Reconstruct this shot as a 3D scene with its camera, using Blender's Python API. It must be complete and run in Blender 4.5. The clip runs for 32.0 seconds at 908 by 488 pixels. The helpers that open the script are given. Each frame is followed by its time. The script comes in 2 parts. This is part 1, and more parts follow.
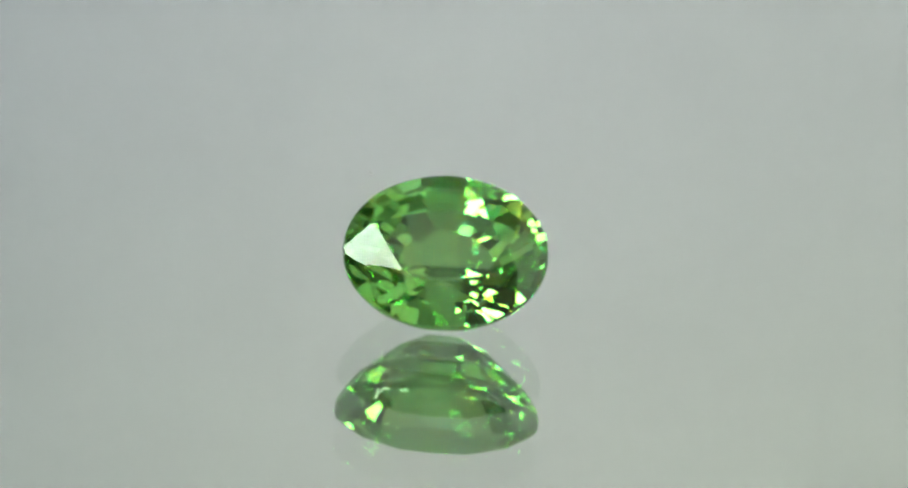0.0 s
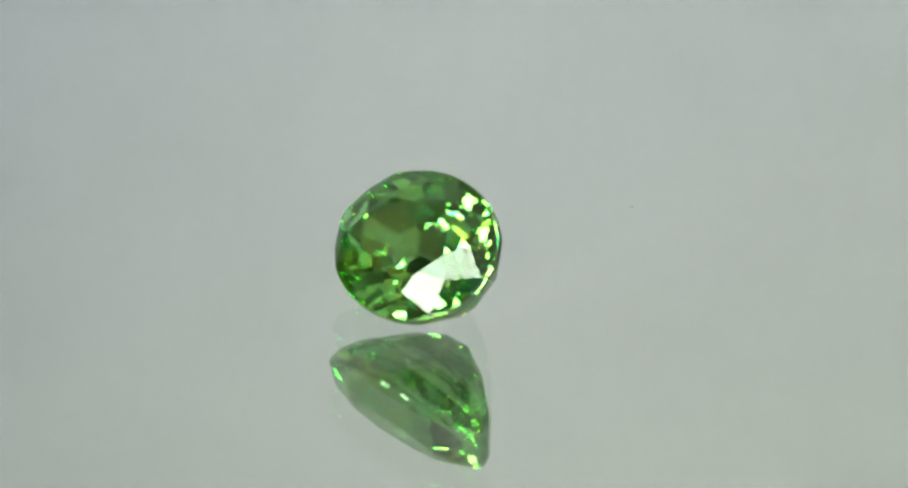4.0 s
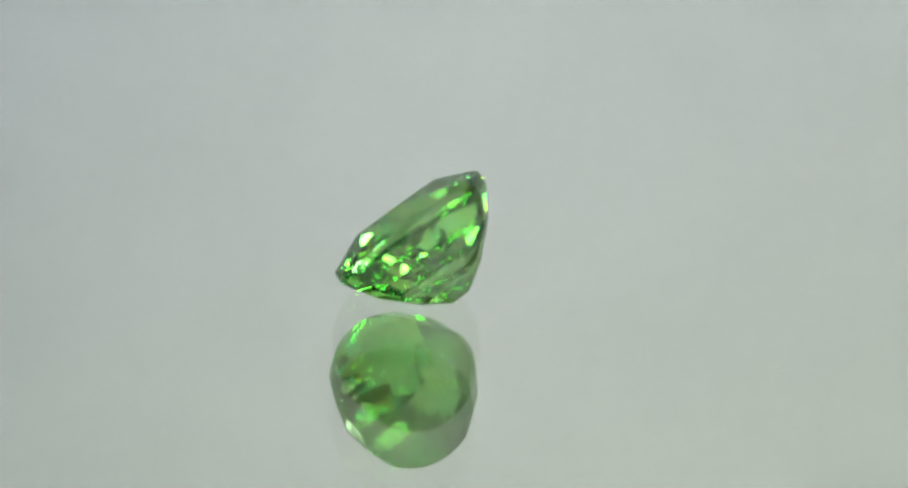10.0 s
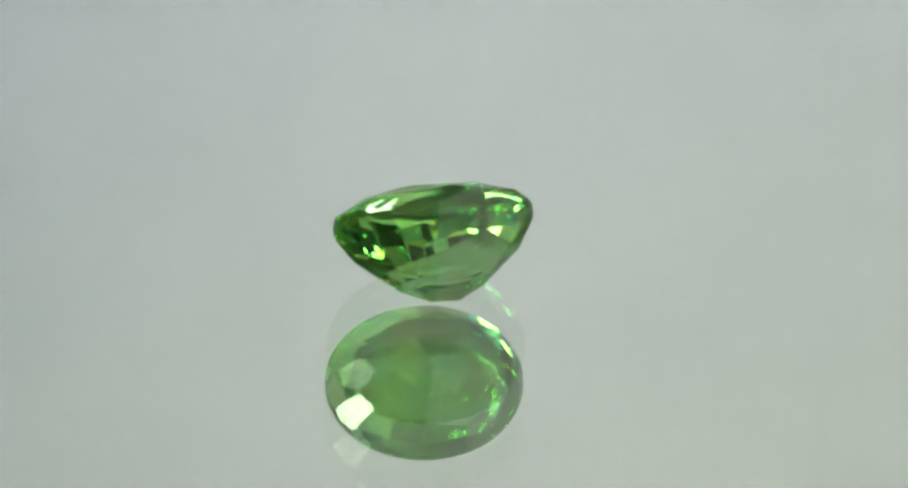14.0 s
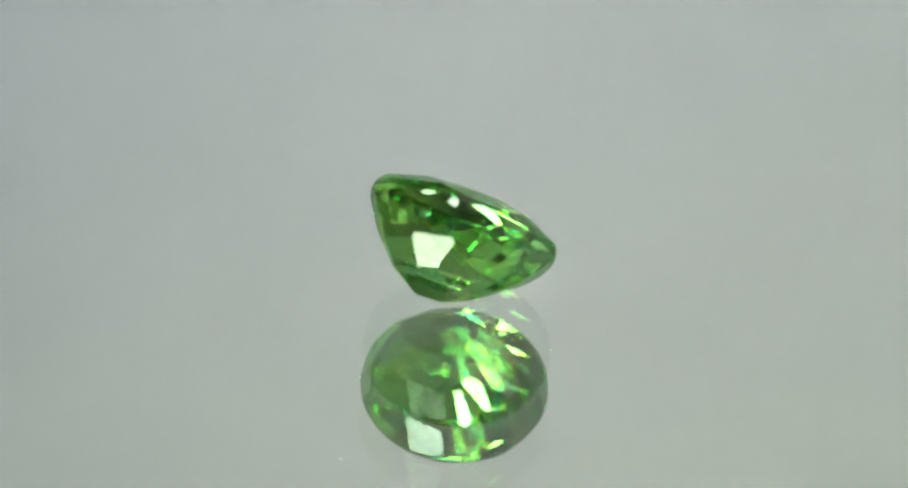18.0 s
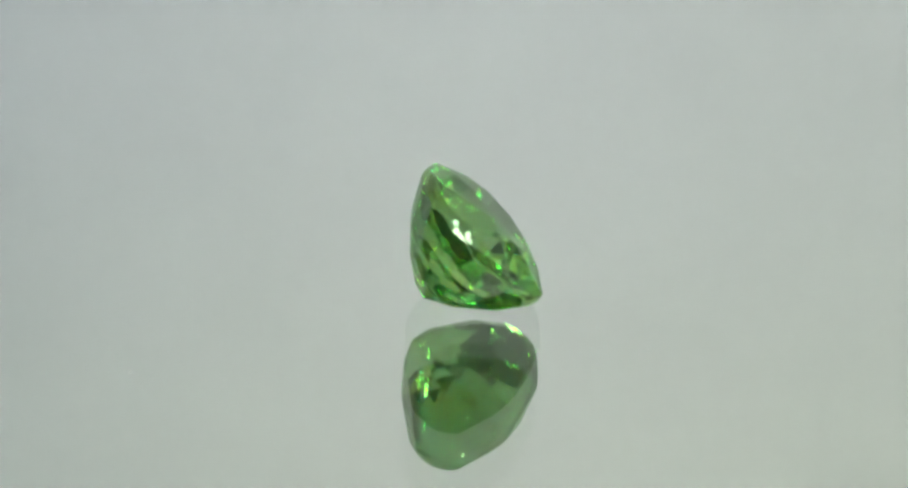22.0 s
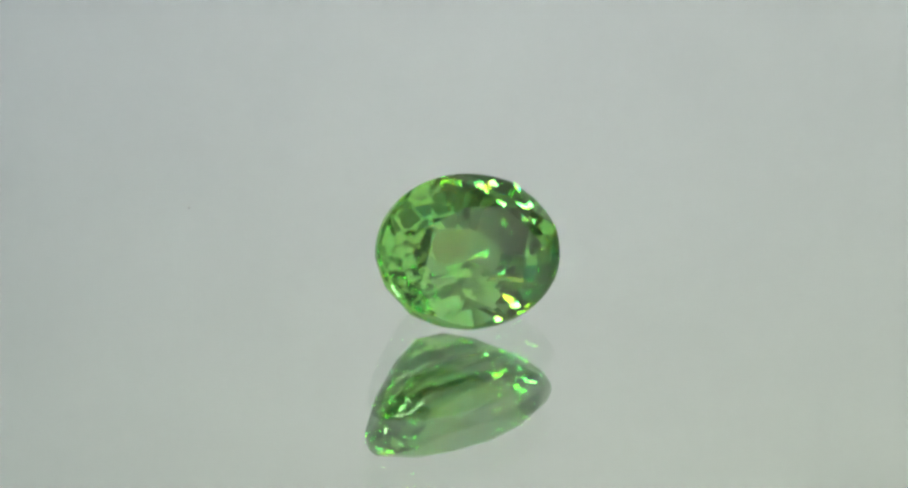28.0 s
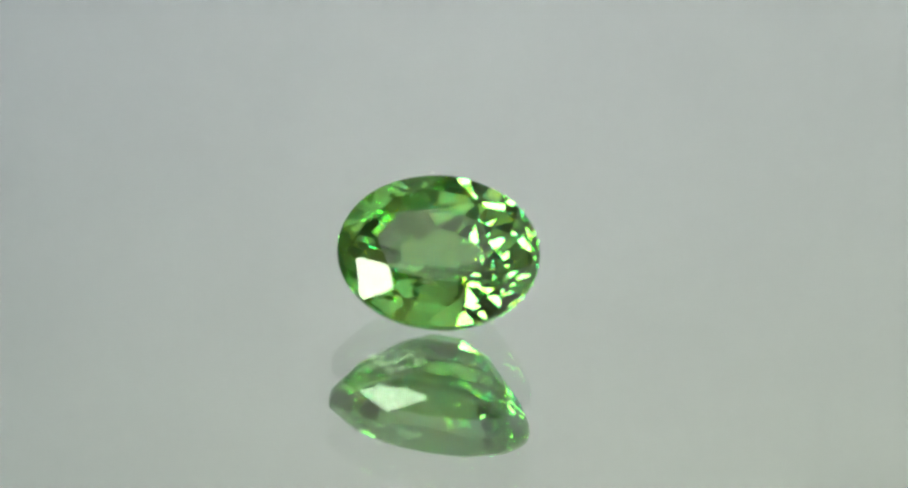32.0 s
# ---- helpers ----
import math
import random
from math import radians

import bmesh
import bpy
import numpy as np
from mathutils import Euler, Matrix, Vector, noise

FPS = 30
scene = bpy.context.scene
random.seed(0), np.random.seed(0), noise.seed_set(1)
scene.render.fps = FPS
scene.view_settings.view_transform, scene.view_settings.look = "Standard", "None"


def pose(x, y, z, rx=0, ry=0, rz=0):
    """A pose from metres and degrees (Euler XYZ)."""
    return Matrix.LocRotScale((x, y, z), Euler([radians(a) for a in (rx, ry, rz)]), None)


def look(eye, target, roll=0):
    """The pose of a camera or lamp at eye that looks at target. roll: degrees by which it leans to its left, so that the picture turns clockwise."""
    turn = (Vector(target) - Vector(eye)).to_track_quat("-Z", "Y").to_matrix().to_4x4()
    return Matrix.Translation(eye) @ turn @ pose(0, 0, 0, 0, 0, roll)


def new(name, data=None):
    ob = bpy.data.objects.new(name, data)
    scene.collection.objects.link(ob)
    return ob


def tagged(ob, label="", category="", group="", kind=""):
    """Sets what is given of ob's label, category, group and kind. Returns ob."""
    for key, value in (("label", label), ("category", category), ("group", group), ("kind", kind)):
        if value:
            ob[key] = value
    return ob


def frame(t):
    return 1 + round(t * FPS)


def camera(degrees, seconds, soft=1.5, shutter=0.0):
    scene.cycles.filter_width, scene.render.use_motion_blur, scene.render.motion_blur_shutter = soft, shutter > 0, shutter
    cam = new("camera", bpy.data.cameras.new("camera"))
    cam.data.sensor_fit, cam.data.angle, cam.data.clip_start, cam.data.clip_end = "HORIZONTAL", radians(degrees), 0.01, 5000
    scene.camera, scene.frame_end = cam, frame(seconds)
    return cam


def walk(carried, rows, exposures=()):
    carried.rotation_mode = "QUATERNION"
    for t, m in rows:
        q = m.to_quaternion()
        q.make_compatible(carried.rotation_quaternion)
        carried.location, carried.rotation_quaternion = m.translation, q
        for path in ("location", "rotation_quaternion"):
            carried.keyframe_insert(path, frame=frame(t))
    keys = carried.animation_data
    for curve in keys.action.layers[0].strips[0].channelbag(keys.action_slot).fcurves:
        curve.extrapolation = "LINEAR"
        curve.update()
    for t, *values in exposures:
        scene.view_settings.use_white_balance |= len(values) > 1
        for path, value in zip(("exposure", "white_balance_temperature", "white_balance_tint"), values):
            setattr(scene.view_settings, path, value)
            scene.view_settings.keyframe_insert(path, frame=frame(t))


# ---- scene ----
MM = 0.001

# ---- camera: on a stand, still for the whole clip ----
cam = camera(3.6802, 32.0, soft=2.8)
EYE = (0.0, -0.44139, 0.20600)
VIEW = look(EYE, (0, 0, 0), 3.261)
# the clip's camera evens out its own exposure a little as the stone flashes
walk(cam, [(0.0, VIEW), (32.0, VIEW)],
     [(0.0, -0.09), (3.0, -0.12), (6.0, -0.01), (8.0, -0.01), (10.0, 0.01), (15.0, 0.01), (17.0, -0.05), (18.0, -0.14), (19.0, -0.06), (20.0, 0.00),
      (25.0, 0.02), (28.0, 0.00), (30.0, -0.06), (32.0, -0.09)])

# ---- light: two tall narrow windows in the west wall, the room lit by their bounce ----
scene.cycles.max_bounces = scene.cycles.transmission_bounces = scene.cycles.glossy_bounces = 40   # light goes to and fro inside the stone
world = bpy.data.worlds.new("world")
scene.world = world
world.use_nodes = True
world.node_tree.nodes["Background"].inputs["Color"].default_value = (0.6, 0.75, 1.0, 1)
world.node_tree.nodes["Background"].inputs["Strength"].default_value = 0.39

WIN_X = -0.90
# each window: its two edges along the wall, its sill and top, the sky's light in watts, its colour
WINDOWS = ((-1.40, -0.845, 0.44, 1.86, 102.0, (0.985, 0.985, 0.97)), (-0.415, -0.165, 0.50, 1.13, 24.0, (0.94, 1.0, 1.0)))
for y0, y1, z0, z1, watts, tone in WINDOWS:
    day = bpy.data.lights.new("window_daylight", "AREA")
    day.shape, day.size, day.size_y, day.energy, day.color = "RECTANGLE", y1 - y0, z1 - z0, watts, tone
    day_ob = new("window_daylight", day)
    day_ob.matrix_world = look((WIN_X - 0.070, (y0 + y1) / 2, (z0 + z1) / 2), (0, (y0 + y1) / 2, (z0 + z1) / 2), 0)


# ---- materials ----
def material(name, color, roughness=0.5, metallic=0.0, grain=0.0, scale=400.0, blotch=0.0, blotch_scale=3.0, bump=0.0, **more):
    """A principled surface with grain and broad blotches of the colour, and a fine relief."""
    mat = bpy.data.materials.new(name)
    mat.use_nodes = True
    nodes, links = mat.node_tree.nodes, mat.node_tree.links
    b = nodes["Principled BSDF"]
    b.inputs["Roughness"].default_value, b.inputs["Metallic"].default_value = roughness, metallic
    b.inputs["Base Color"].default_value = (*color, 1)
    for key, value in more.items():
        b.inputs[key.replace("_", " ")].default_value = value
    where = nodes.new("ShaderNodeTexCoord")
    last = None
    for amount, size in ((grain, scale), (blotch, blotch_scale)):
        if amount:
            n = nodes.new("ShaderNodeTexNoise")
            n.inputs["Scale"].default_value, n.inputs["Detail"].default_value = size, 4
            links.new(where.outputs["Object"], n.inputs["Vector"])
            r = nodes.new("ShaderNodeMapRange")
            r.inputs["From Min"].default_value, r.inputs["From Max"].default_value = 0.25, 0.75
            r.inputs["To Min"].default_value, r.inputs["To Max"].default_value = 1 - amount, 1 + amount
            links.new(n.outputs["Fac"], r.inputs["Value"])
            m = nodes.new("ShaderNodeMix")
            m.data_type, m.blend_type = "RGBA", "MULTIPLY"
            m.inputs["Factor"].default_value = 1
            if last is None:
                m.inputs["A"].default_value = (*color, 1)
            else:
                links.new(last, m.inputs["A"])
            links.new(r.outputs["Result"], m.inputs["B"])
            last = m.outputs["Result"]
            if bump and amount == grain:
                k = nodes.new("ShaderNodeBump")
                k.inputs["Strength"].default_value, k.inputs["Distance"].default_value = bump, 0.0005
                links.new(n.outputs["Fac"], k.inputs["Height"])
                links.new(k.outputs["Normal"], b.inputs["Normal"])
    if last is not None:
        links.new(last, b.inputs["Base Color"])
    return mat


def gem_material(name, through_color, gloss_color, roughness, ior=1.74, spread=0.005):
    """Clear coloured stone: what passes its skin is tinted, its warm half bent less than its cool half, and each reflection inside tints it more."""
    mat = bpy.data.materials.new(name)
    mat.use_nodes = True
    nodes, links = mat.node_tree.nodes, mat.node_tree.links
    nodes.remove(nodes["Principled BSDF"])
    gloss, mix, fres, both = (nodes.new("ShaderNode" + k) for k in ("BsdfAnisotropic", "MixShader", "Fresnel", "AddShader"))
    gloss.inputs["Color"].default_value, gloss.inputs["Roughness"].default_value = (*gloss_color, 1), roughness
    fres.inputs["IOR"].default_value = ior
    red, green, blue = through_color
    for k, (color, bent) in enumerate((((red * 0.9, green / 2, blue * 0.1), ior - spread), ((red * 0.1, green / 2, blue * 0.9), ior + spread))):
        bend = nodes.new("ShaderNodeBsdfRefraction")
        bend.inputs["Color"].default_value, bend.inputs["Roughness"].default_value, bend.inputs["IOR"].default_value = (*color, 1), roughness, bent
        links.new(bend.outputs["BSDF"], both.inputs[k])
    links.new(fres.outputs["Fac"], mix.inputs["Fac"])
    links.new(both.outputs["Shader"], mix.inputs[1])
    links.new(gloss.outputs["BSDF"], mix.inputs[2])
    links.new(mix.outputs["Shader"], nodes["Material Output"].inputs["Surface"])
    return mat


GEM = gem_material("green_garnet", (0.484, 0.680, 0.389), (0.765, 0.880, 0.716), 0.0)
GIRDLE = gem_material("polished_girdle", (0.484, 0.680, 0.389), (0.765, 0.880, 0.716), 0.05)
GLASS = material("float_glass", (0.95, 0.985, 0.96), 0.0, IOR=1.5, Transmission_Weight=1.0)
SILVER = material("silvering", (0.92, 0.93, 0.92), 0.0, 1.0)
TARNISH = material("tarnish", (0.36, 0.35, 0.33), 0.7, grain=0.2, scale=30000)
PLASTIC = material("black_plastic", (0.03, 0.03, 0.032), 0.45, grain=0.15, scale=900, bump=0.2)


def falloff_paper(name):
    """Photographic background paper with a faint tooth; uneven light is painted into its colour, from a darker grey to
    a cool lighter one and on to a warmer one, across the patch in view.
    """
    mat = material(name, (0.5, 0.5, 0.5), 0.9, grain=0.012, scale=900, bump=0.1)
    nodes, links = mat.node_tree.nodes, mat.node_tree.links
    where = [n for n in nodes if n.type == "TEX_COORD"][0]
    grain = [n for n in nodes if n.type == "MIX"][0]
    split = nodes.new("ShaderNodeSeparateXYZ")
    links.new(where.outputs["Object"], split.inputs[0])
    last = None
    for axis, lo, hi, one, two in (("X", -0.040, 0.002, FALLOFF_LEFT, FALLOFF_MID), ("X", 0.002, 0.026, (1, 1, 1), FALLOFF_RIGHT), ("Z", 0.160, 0.200, (1, 1, 1), FALLOFF_UP)):
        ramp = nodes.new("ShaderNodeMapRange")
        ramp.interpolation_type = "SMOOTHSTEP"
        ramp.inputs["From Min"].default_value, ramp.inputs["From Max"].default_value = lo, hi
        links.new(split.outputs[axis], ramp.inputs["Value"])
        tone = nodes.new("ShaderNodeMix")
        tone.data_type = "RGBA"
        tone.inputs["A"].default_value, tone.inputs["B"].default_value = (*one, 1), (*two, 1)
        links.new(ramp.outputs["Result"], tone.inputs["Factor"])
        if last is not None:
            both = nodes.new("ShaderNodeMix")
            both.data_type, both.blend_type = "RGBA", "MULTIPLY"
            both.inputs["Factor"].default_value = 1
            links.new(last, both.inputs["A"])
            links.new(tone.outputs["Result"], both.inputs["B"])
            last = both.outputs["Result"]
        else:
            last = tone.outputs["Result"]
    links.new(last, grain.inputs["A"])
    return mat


# light falloff and its tint, put into the paper's colour to fit the view
FALLOFF_LEFT, FALLOFF_MID, FALLOFF_RIGHT, FALLOFF_UP = (0.187, 0.201, 0.212), (0.247, 0.257, 0.263), (0.962, 0.970, 0.942), (0.945, 0.963, 0.870)
PAPER = falloff_paper("falloff_paper")
PAINT = material("wall_paint", (0.122, 0.114, 0.103), 0.85, grain=0.03, scale=150, blotch=0.05, blotch_scale=1.5, bump=0.1)
PALE = material("pale_wall_paint", (0.41, 0.41, 0.400), 0.85, grain=0.03, scale=150, blotch=0.05, blotch_scale=1.5, bump=0.1)
WHITE = material("ceiling_paint", (0.19, 0.19, 0.184), 0.85, grain=0.03, scale=150, blotch=0.04, blotch_scale=1.5, bump=0.1)
BOARD = material("floor_wood", (0.20, 0.13, 0.08), 0.5, grain=0.25, scale=60, blotch=0.2, blotch_scale=4, bump=0.2)
DESK = material("desk_laminate", (0.19, 0.175, 0.16), 0.5, grain=0.1, scale=300, blotch=0.1, blotch_scale=5, bump=0.1)
FRAME = material("frame_paint", (0.75, 0.75, 0.73), 0.4, grain=0.03, scale=200, bump=0.1)


GLOW = bpy.data.materials.new("lit_diffuser")
GLOW.use_nodes = True
glow = GLOW.node_tree.nodes["Principled BSDF"]
glow.inputs["Base Color"].default_value = (0.8, 0.8, 0.78, 1)
glow.inputs["Emission Color"].default_value = (1.0, 0.97, 0.92, 1)
glow.inputs["Emission Strength"].default_value = 19.5


# ---- building helpers ----
def mesh_of(name, verts, faces, mat):
    me = bpy.data.meshes.new(name)
    me.from_pydata([tuple(v) for v in verts], [], faces)
    me.materials.append(mat)
    me.update()
    return me


def part(name, me, parent=None, label=""):
    ob = new(name, me)
    if parent is not None:
        ob.parent = parent
    return tagged(ob, label) if label else ob


def box(name, lo, hi, mat, parent=None, label="", bevel=0.0):
    bm = bmesh.new()
    bmesh.ops.create_cube(bm, size=1.0)
    for v in bm.verts:
        v.co = [lo[k] + (v.co[k] + 0.5) * (hi[k] - lo[k]) for k in range(3)]
    if bevel:
        bmesh.ops.bevel(bm, geom=bm.edges[:], offset=bevel, segments=2, profile=0.5, affect="EDGES")
    me = bpy.data.meshes.new(name)
    bm.to_mesh(me)
    bm.free()
    me.materials.append(mat)
    return part(name, me, parent, label)


def lathe(name, profile, mat, parent=None, label="", n=128, smooth=True):
    """A turned mesh from (radius, height) rows."""
    verts, faces = [], []
    for r, z in profile:
        verts += [(r * math.cos(2 * math.pi * i / n), r * math.sin(2 * math.pi * i / n), z) for i in range(n)]
    for k in range(len(profile) - 1):
        for i in range(n):
            j = (i + 1) % n
            faces.append((k * n + i, k * n + j, (k + 1) * n + j, (k + 1) * n + i))
    me = mesh_of(name, verts, faces, mat)
    if smooth:
        me.shade_smooth()
    return part(name, me, parent, label)


def disc(name, r, z, up, mat, parent=None, label="", n=128):
    verts = [(r * math.cos(2 * math.pi * i / n), r * math.sin(2 * math.pi * i / n), z) for i in range(n)]
    order = range(n) if up else range(n - 1, -1, -1)
    return part(name, mesh_of(name, verts, [tuple(order)], mat), parent, label)


# ---- the room: closed walls, a desk, a grey paper background ----
TOP = -0.030          # desk top
FLOOR = TOP - 0.75
CEIL = FLOOR + 2.75
X0, X1, Y0, Y1 = WIN_X, 1.15, -2.2, 0.72
T = 0.12
S = dict(kind="structure")
tagged(box("floor", (X0 - T, Y0 - T, FLOOR - 0.1), (X1 + T, Y1 + T, FLOOR), BOARD), "brown wooden floor of the room", "floor", **S)
tagged(box("ceiling", (X0 - T, Y0 - T, CEIL), (X1 + T, Y1 + T, CEIL + 0.1), WHITE), "grey painted ceiling", "ceiling", **S)
tagged(box("wall_north", (X0, Y1, FLOOR), (X1, Y1 + T, CEIL), PAINT), "plain dark grey painted wall", "wall", **S)
tagged(box("wall_south", (X0, Y0 - T, FLOOR), (X1, Y0, CEIL), PAINT), "plain dark grey painted wall", "wall", **S)
tagged(box("wall_east", (X1, Y0 - T, FLOOR), (X1 + T, Y1 + T, CEIL), PALE), "plain pale grey painted wall opposite the windows", "wall", **S)


def wall_with_openings(name):
    """The west wall, in one mesh: piers between the two windows, and the bands below and above them."""
    bm = bmesh.new()
    a, b = X0 - T, X0
    edges = [Y0 - T] + [y for w in WINDOWS for y in w[:2]] + [Y1 + T]
    slabs = [((a, edges[k], FLOOR), (b, edges[k + 1], CEIL)) for k in (0, 2, 4)]
    slabs += [((a, w[0], w[3]), (b, w[1], CEIL)) for w in WINDOWS] + [((a, w[0], FLOOR), (b, w[1], w[2])) for w in WINDOWS]
    for lo, hi in slabs:
        for v in bmesh.ops.create_cube(bm, size=1.0)["verts"]:
            v.co = [lo[k] + (v.co[k] + 0.5) * (hi[k] - lo[k]) for k in range(3)]
    me = bpy.data.meshes.new(name)
    bm.to_mesh(me)
    bm.free()
    me.materials.append(PAINT)
    return part(name, me)


tagged(wall_with_openings("wall_west"), "dark grey painted wall with two tall narrow windows", "wall", **S)


def window(name, y0, y1, z0, z1):
    """A tall pane in a white frame, with a sill below."""
    thing = new(name)
    a, b, w = X0 - 0.085, X0 - 0.035, 0.022
    for lo, hi in (((a, y0, z0), (b, y0 + w, z1)), ((a, y1 - w, z0), (b, y1, z1)),
                   ((a, y0 + w, z0), (b, y1 - w, z0 + w)), ((a, y0 + w, z1 - w), (b, y1 - w, z1))):
        box("window_frame", lo, hi, FRAME, thing, "", 0.003)
    box("window_sill", (X0 + 0.001, y0 - 0.03, z0 - 0.03), (X0 + 0.04, y1 + 0.03, z0 - 0.002), FRAME, thing, "", 0.003)
    pane = box("pane", (X0 - 0.062, y0 + w, z0 + w), (X0 - 0.058, y1 - w, z1 - w), GLASS, thing, "clear window glass")
    pane.visible_shadow = False
    return tagged(thing, "tall narrow white window full of daylight", "window", **S)


for k, w in enumerate(WINDOWS):
    window(f"window_{k + 1}", *w[:4])


def desk():
    thing = new("desk")
    thing.location = (0.1, 0, FLOOR)
    box("desktop", (-0.8, -0.75, 0.72), (0.8, 0.65, 0.75), DESK, thing, "", 0.003)
    for x in (-0.74, 0.68):
        for y in (-0.69, 0.53):
            box("leg", (x, y, 0), (x + 0.06, y + 0.06, 0.72), PLASTIC, thing, "", 0.003)
    return tagged(thing, "dull grey-brown desk under the mirror turntable", "desk")


desk()


def backdrop_sheet():
    """Grey paper that lies on the desk behind the turntable and curves up to a wall-high sheet."""
    prof = [(0.12, 0.0005), (0.20, 0.0005)]
    prof += [(0.20 + 0.12 * math.sin(a), 0.0005 + 0.12 * (1 - math.cos(a))) for a in (radians(9 * k) for k in range(1, 11))]
    prof += [(0.32, 0.22), (0.32, 0.32), (0.32, 0.46)]
    verts, faces = [], []
    n = len(prof)
    for side in (0, 1):
        for x in (-0.36, 0.30):
            for k, (y, z) in enumerate(prof):
                off = 0.0004 if side else 0.0
                verts.append((x, y + off, z - off + 0.0004))
    for k in range(n - 1):
        faces += [(k, n + k, n + k + 1, k + 1), (2 * n + k, 2 * n + k + 1, 3 * n + k + 1, 3 * n + k),
                  (k, k + 1, 2 * n + k + 1, 2 * n + k), (n + k, 3 * n + k, 3 * n + k + 1, n + k + 1)]
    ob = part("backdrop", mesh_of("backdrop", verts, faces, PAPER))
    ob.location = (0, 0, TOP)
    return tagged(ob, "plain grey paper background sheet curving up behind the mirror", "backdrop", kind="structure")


backdrop_sheet()


def wall_lamp():
    """A flat box lamp on the pier between the windows, unseen and assumed from the stone's flashes; its front glows."""
    thing = new("wall_lamp")
    # added light source, placed and sized to fit the facets' flashes
    thing.location = (X0, -0.5275, 0.361)
    box("backplate", (0.001, -0.05, -0.04), (0.012, 0.05, 0.04), FRAME, thing, "", 0.002)
    box("housing", (0.0125, -0.2475, -0.094), (0.050, 0.2475, 0.094), FRAME, thing, "white housing", 0.004)
    box("diffuser", (0.0505, -0.2425, -0.089), (0.056, 0.2425, 0.089), GLOW, thing, "glowing white diffuser", 0.002)
    return tagged(thing, "assumed white box lamp, alight between the windows, out of view", "lamp")


wall_lamp()

# ---- the turning mirror: its axis stands a little beside the picture's middle ----
AXIS = (-0.308 * MM, -4.586 * MM)
SPIN = -11.583        # degrees a second
MIRROR_R = 0.075
GLASS_T = 1.91 * MM


def mirror_turntable():
    thing = new("mirror_turntable")
    thing.location = (*AXIS, TOP)
    h = -TOP
    lathe("base", [(0.0001, 0.0), (0.070, 0.0), (0.072, 0.002), (0.072, 0.016), (0.070, 0.018), (0.0001, 0.018)], PLASTIC, thing,
          "matt black plastic drive base")
    lathe("platter", [(0.0001, 0.0185), (0.076, 0.0185), (0.0775, 0.020), (0.0775, h - GLASS_T - 0.0005), (0.0765, h - GLASS_T - 0.0001), (0.0001, h - GLASS_T - 0.0001)],
          PLASTIC, thing, "black plastic platter")
    c = 0.0004
    verts, faces, n = [], [], 128
    for r, z in ((MIRROR_R, h - GLASS_T), (MIRROR_R, h - c), (MIRROR_R - c, h)):
        verts += [(r * math.cos(2 * math.pi * i / n), r * math.sin(2 * math.pi * i / n), z) for i in range(n)]
    for k in (0, 1):
        faces += [(k * n + i, k * n + (i + 1) % n, (k + 1) * n + (i + 1) % n, (k + 1) * n + i) for i in range(n)]
    faces.append(tuple(range(2 * n, 3 * n)))
    part("glass_plate", mesh_of("glass_plate", verts, faces, GLASS), thing, "clear glass plate")
    disc("silvering", MIRROR_R, h - GLASS_T, True, SILVER, thing, "silvered mirror backing")
    # two dark flecks where the silvering is flawed
    for x, y, r in ((-2.75, 11.50, 0.07), (-0.45, 11.76, 0.035)):
        ring = [(x * MM + r * MM * (1 + 0.25 * math.sin(3 * k)) * math.cos(k * math.pi / 6), y * MM + 0.8 * r * MM * math.sin(k * math.pi / 6), h - GLASS_T + 0.000004) for k in range(12)]
        part("fleck", mesh_of("fleck", ring, [tuple(range(12))], TARNISH), thing, "dark fleck in the silvering")
    return tagged(thing, "round glass mirror turntable with a black base", "turntable")


table = mirror_turntable()

# ---- the gem ----
HALF_A, HALF_B, ROUND = 3.5, 2.744, 2.025      # millimetres; ROUND: 2 is an ellipse
G_TOP, TAB_Z = 0.348, 0.955
GIRDLE_Z = (0.20, -0.06)      # the least height of the girdle's band, above and below
TILT = (Matrix.Rotation(radians(0.176), 3, "Z") @ Matrix.Rotation(radians(45.754), 3, "X") @ Matrix.Rotation(radians(-1.404), 3, "Y"))
OFFSET = (0.0441 * MM, -1.2651 * MM)
# where the columns of the pavilion meet at the end of its first and second row, in degrees round the oval
COLS_1 = (13.5, 32.2, 52.7, 65.6, 78.2, 106.9, 128.2, 151.6, 171.7, 196.9, 218.5, 235.6, 253.7, 286.0, 304.1, 323.1, 344.6)
COLS_2 = (7.9, 25.1, 49.3, 61.1, 67.5, 108.5, 128.7, 147.5, 172.9, 187.0, 206.1, 225.0, 244.0, 296.0, 315.1, 334.0, 348.6)
COLS_0 = (14.1, 36.0, 53.6, 70.2, 81.9, 110.7, 129.5, 154.6, 166.1, 197.1, 228.1, 237.4, 255.6, 284.4, 301.1, 323.6, 347.4)      # and where they meet the girdle
ROW_1, ROW_2, KEEL = (-1.225, 0.776, 1.0), (-2.259, 0.46, 0.841), (0.517, 0.061, -2.843)

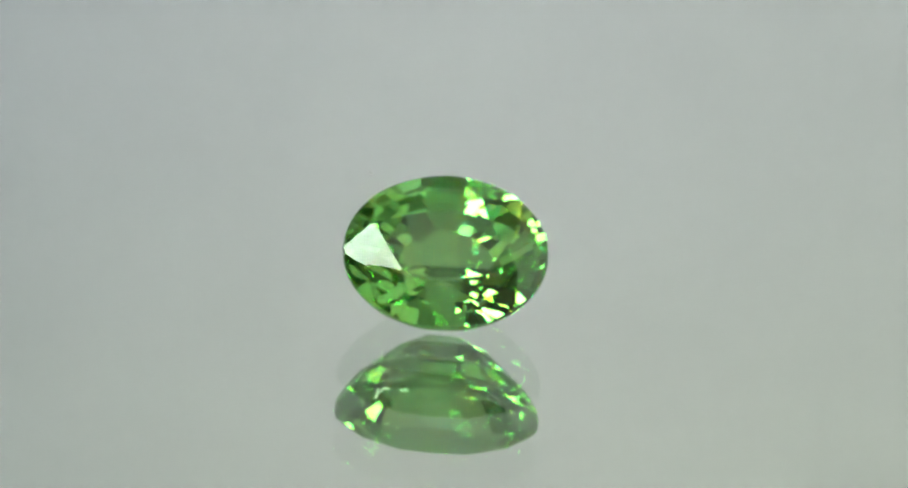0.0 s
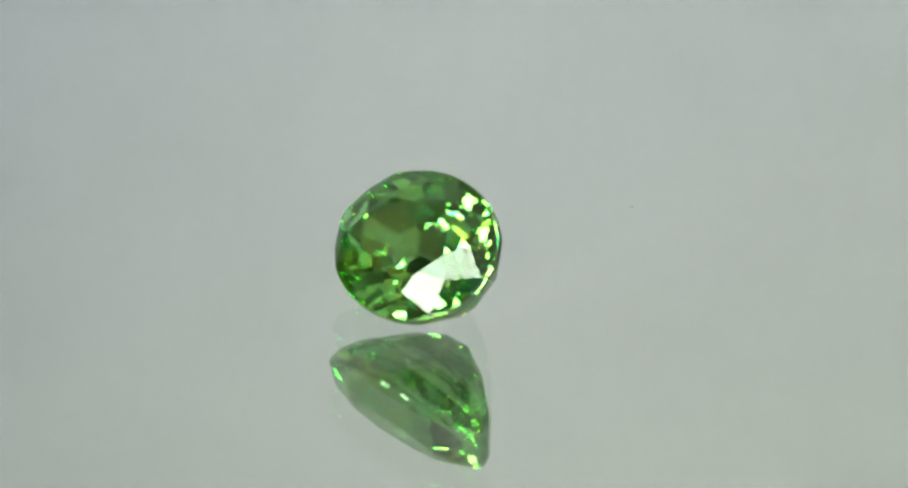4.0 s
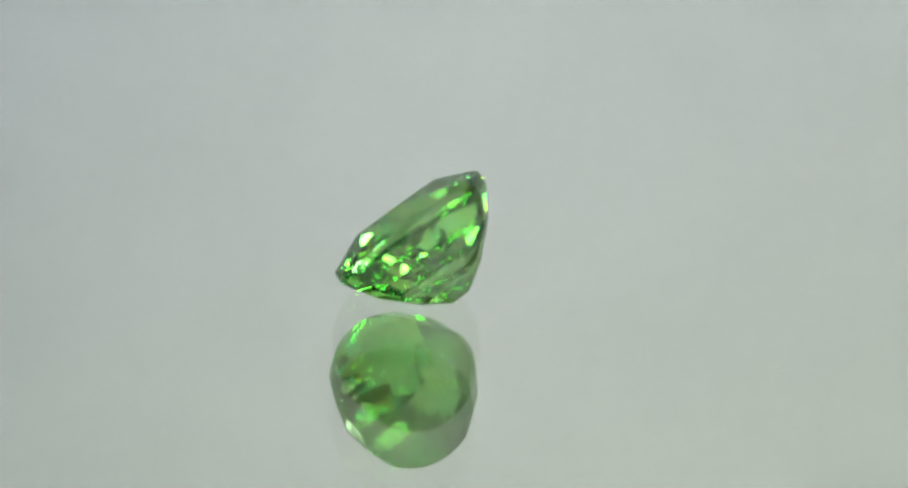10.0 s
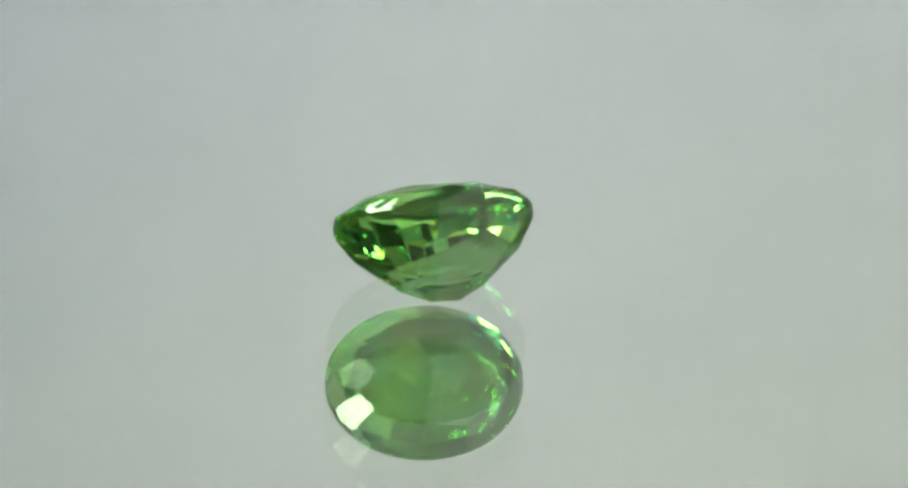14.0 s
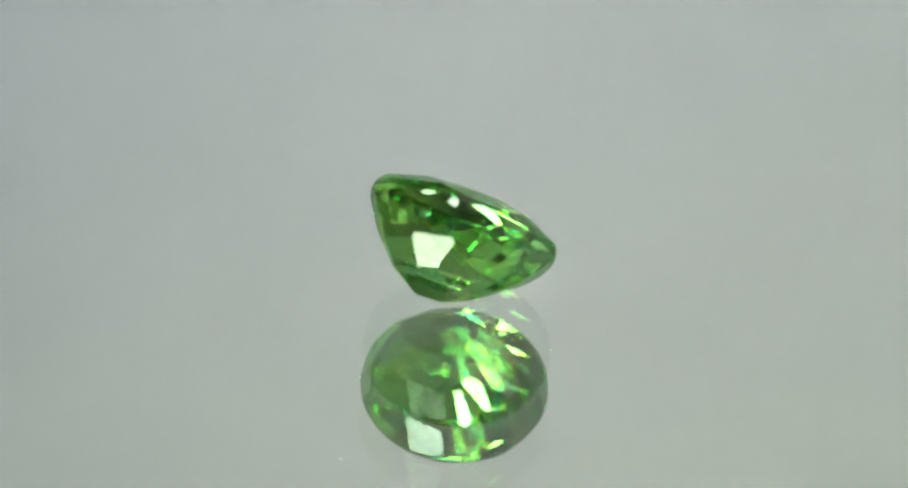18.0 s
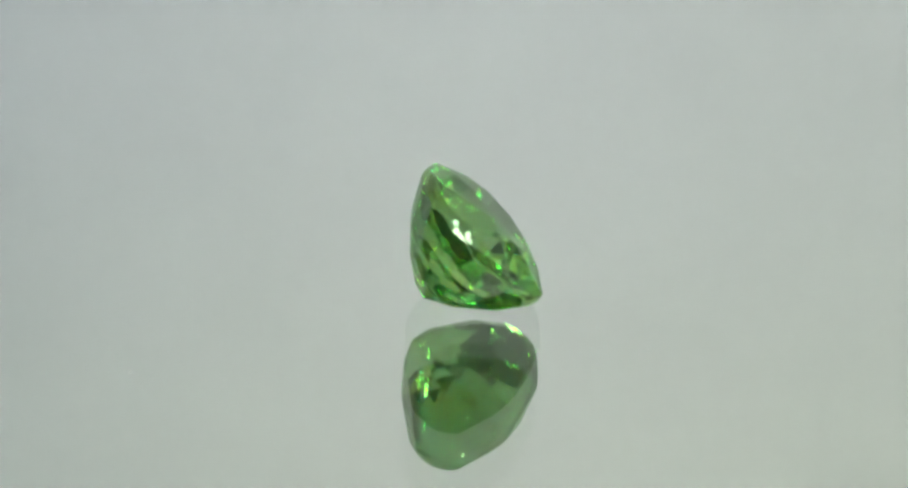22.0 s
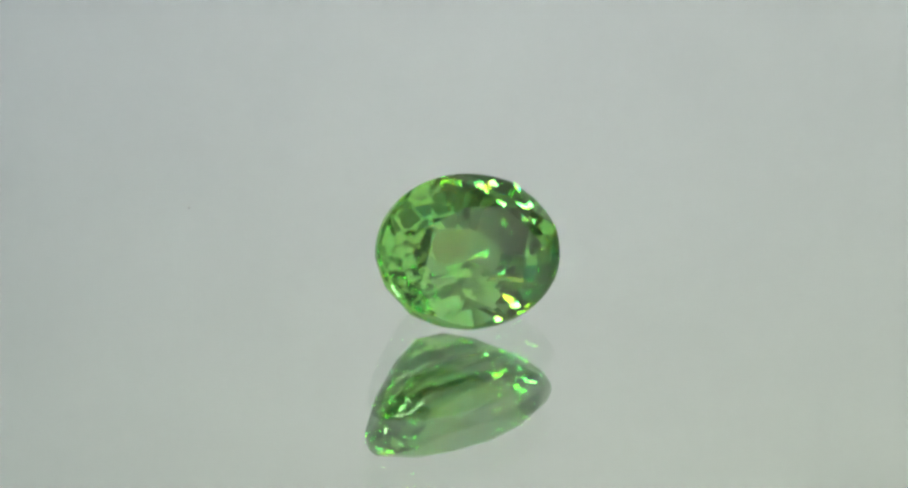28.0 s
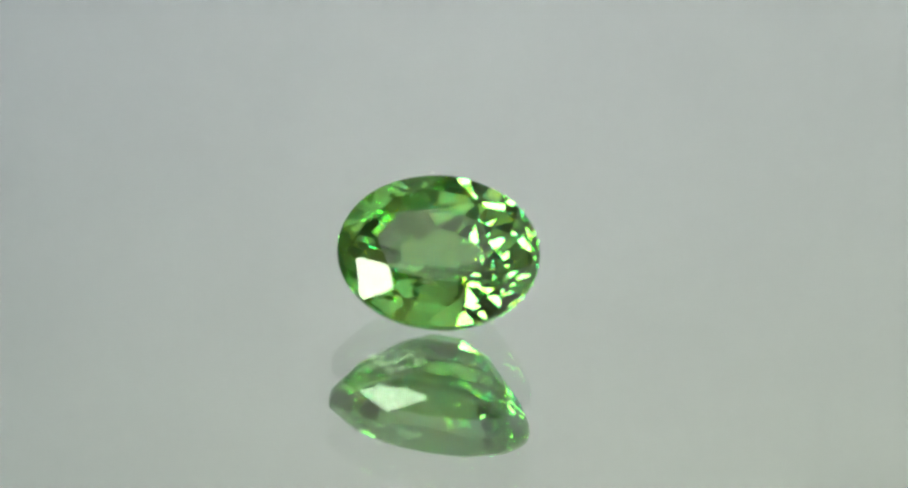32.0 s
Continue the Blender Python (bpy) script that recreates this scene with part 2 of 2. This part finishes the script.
FLASH_LEAN = {(2, 4): (-0.010, 0.038, 0.038), (2, 16): (0.016, -0.036, 0.018), (3, 4): (-0.073, -0.007, -0.002), (1, 7): (0.026, 0.040, -0.009), (1, 6): (0.005, -0.025, -0.032), (1, 15): (0.057, 0.007, 0.075),
          (1, 16): (0.005, 0.046, 0.009), (1, 8): (-0.026, 0.083, 0.04), (1, 9): (-0.092, 0.159, -0.007), (2, 8): (0.040, 0.015, -0.038), (1, 4): (0.064, -0.037, -0.063), (1, 3): (0.035, -0.028, -0.03, 0.06), (2, 5): (0.02, -0.025, -0.029),
          (0, 4, 0): (-0.026, -0.08, -0.044), (0, 4, 45): (-0.018, -0.063, -0.037), (0, 5, 0): (0.06, -0.011, 0.004), (0, 5, 45): (0.043, -0.002, 0.006)}      # facets leaned a few degrees to fit the flashes the camera sees, by row (0: above the girdle) and column


def oval(deg, k, z, q=1.0):
    c, s, e = math.cos(radians(deg)), math.sin(radians(deg)), 2 / ROUND
    return np.array((HALF_A * k * math.copysign(abs(c) ** e, c), HALF_B * k * q * math.copysign(abs(s) ** e, s), z))


def plane(points, tag, lean=None):
    """The plane that fits the points best, facing away from the stone's middle; lean: a tilt that fits the facet's
    flash to the camera's view, and how much deeper it cuts.
    """
    pts = np.array(points)
    mid = pts.mean(0)
    n = np.linalg.svd(pts - mid)[2][2]
    if n @ (mid - np.array((0, 0, -0.6))) < 0:
        n = -n
    deep = 0.0
    if lean is not None:
        n = n + np.array(lean[:3])
        n /= np.linalg.norm(n)
        deep = sum(lean[3:])
    return n, float(n @ mid) - deep, tag


def facets():
    planes = [(np.array((0, 0, 1.0)), TAB_Z, "table_facet"), (np.array((0, 0, -1.0)), -KEEL[2], "culet")]
    tab, mid = [], []
    for q in range(4):
        sx, sy = ((1, 1), (-1, 1), (-1, -1), (1, -1))[q]
        main = np.array(((sx * 2.028, 0, TAB_Z), (0, sy * 1.286, TAB_Z))[q % 2])
        diag = np.array((sx * 1.433, sy * 0.998, TAB_Z))
        m1, m2 = np.array((sx * 2.511, sy * 0.727, 0.764)), np.array((sx * 1.133, sy * 1.777, 0.751))
        tab += [main, diag]
        mid += [m1, m2] if q % 2 == 0 else [m2, m1]
    for i in range(8):
        j, a = (i + 1) % 8, 45 * i
        planes.append(plane((tab[i], mid[i - 1], mid[i], oval(a, 1, G_TOP)), "kite_facet"))
        planes.append(plane((tab[i], tab[j], mid[i]), "star_facet"))
        for d in (0, 45):
            planes.append(plane((mid[i], oval(a + d, 1, G_TOP), oval(a + 22.5, 1, G_TOP - 0.13)), "crown_facet", FLASH_LEAN.get((0, i, d))))
    for i in range(72):      # the girdle is a rounded band: upright in the middle, drawn in above and below
        for z, high in ((0, 0.1), (0.16, 0.2), (-0.02, -0.06)):
            u, v = (oval(5 * (i + k), 1, z) for k in (0, 1))
            p, q = (oval(5 * (i + k), 0.997 if z else 1, high) for k in (0, 1))
            planes.append(plane((u, v, p, q), "girdle"))
    for i in range(len(COLS_1)):
        j = (i + 1) % len(COLS_1)
        top = [oval(COLS_0[k], 1, -0.169) for k in (i, j)]
        one = [oval(COLS_1[k], ROW_1[1], ROW_1[0]) for k in (i, j)]
        two = [oval(COLS_2[k], ROW_2[1], ROW_2[0], ROW_2[2]) for k in (i, j)]
        centre = (two[0] + two[1]) / 2
        end = np.array((max(-KEEL[0], min(KEEL[0], centre[0])), math.copysign(KEEL[1], centre[1]), KEEL[2]))
        for row, pts in enumerate((top + one, one + two, two + [end])):
            planes.append(plane(pts, ("pavilion_facet", "pavilion_step", "keel_facet")[row], FLASH_LEAN.get((row + 1, i))))
    # no facet bites through the girdle: those above it end over its middle band, those below end under it
    rim = np.array([oval(4 * k, 1, 0) for k in range(90)])
    held = []
    for n, d, tag in planes:
        if tag not in ("table_facet", "culet", "girdle"):
            d = max(d, float((rim @ n).max() + n[2] * GIRDLE_Z[0 if n[2] > 0 else 1]))
        held.append((n, d, tag))
    return held


def cut_stone(planes):
    """Grinds a block by one plane after the other. Returns the corners and, for each flat that is left, its tag and loop of corners."""
    verts = [np.array((x, y, z)) * 6.0 for z in (-1, 1) for y in (-1, 1) for x in (-1, 1)]
    flats = [(None, f) for f in ([0, 2, 3, 1], [4, 5, 7, 6], [0, 1, 5, 4], [2, 6, 7, 3], [0, 4, 6, 2], [1, 3, 7, 5])]
    for n, d, tag in planes:
        far = [float(n @ v) - d for v in verts]
        far = [0.0 if abs(f) < 1e-7 else f for f in far]
        if not any(far[i] > 0 for _, loop in flats for i in loop):
            continue
        made, kept, rim = dict(), [], set()
        for old, loop in flats:
            fresh = []
            for k, i in enumerate(loop):
                j = loop[(k + 1) % len(loop)]
                if far[i] <= 0:
                    fresh.append(i)
                if far[i] * far[j] < 0:
                    key = (min(i, j), max(i, j))
                    if key not in made:
                        a, b = key
                        w = far[a] / (far[a] - far[b])
                        verts.append(verts[a] + w * (verts[b] - verts[a]))
                        made[key] = len(verts) - 1
                    fresh.append(made[key])
            if len(fresh) > 2:
                kept.append((old, fresh))
                rim |= set(i for i in fresh if i >= len(far) or far[i] == 0)
        rim = list(rim)
        if len(rim) > 2:
            mid = sum(verts[i] for i in rim) / len(rim)
            u = np.cross(n, (0.31, 0.52, 0.79))
            u /= np.linalg.norm(u)
            w = np.cross(n, u)
            rim.sort(key=lambda i: math.atan2((verts[i] - mid) @ w, (verts[i] - mid) @ u))
            kept.append((tag, rim))
        flats = kept
    return verts, flats


def gemstone():
    """An oval stone: brilliant-cut crown of kites, stars and girdle facets, step-cut pavilion of three rows ending in a keel."""
    verts, flats = cut_stone(facets())
    turned = [TILT @ Vector(v) * MM for v in verts]
    lift = -min(turned[i].z for _, loop in flats for i in loop)
    thing = new("gemstone")
    looks = dict(table_facet="large flat table facet", girdle="thin polished girdle", culet="narrow keel culet")
    rim = [loop for tag, loop in flats if tag == "girdle"]
    for name, loops in [(tag, [loop]) for tag, loop in flats if tag != "girdle"] + [("girdle", rim)]:
        used = sorted(set(i for loop in loops for i in loop))
        at = dict(zip(used, range(len(used))))
        me = mesh_of(name, [turned[i] for i in used], [[at[i] for i in loop] for loop in loops], GIRDLE if name == "girdle" else GEM)
        if name == "girdle":
            me.shade_smooth()
        part(name, me, thing, looks.get(name, ""))
    tagged(thing, "oval bright green transparent faceted gemstone lying tilted on the mirror", "gemstone")
    return thing, lift


gem, LIFT = gemstone()


# ---- what moves: mirror and stone turn together, once round in 31 seconds ----
def motions():
    turns, stone = [], []
    for k in range(33):
        a = SPIN * k
        turns.append((float(k), pose(*AXIS, TOP, 0, 0, a)))
        stone.append((float(k), pose(*AXIS, 0, 0, 0, a) @ pose(*OFFSET, LIFT + 0.004 * MM)))
    walk(table, turns)
    walk(gem, stone)


motions()
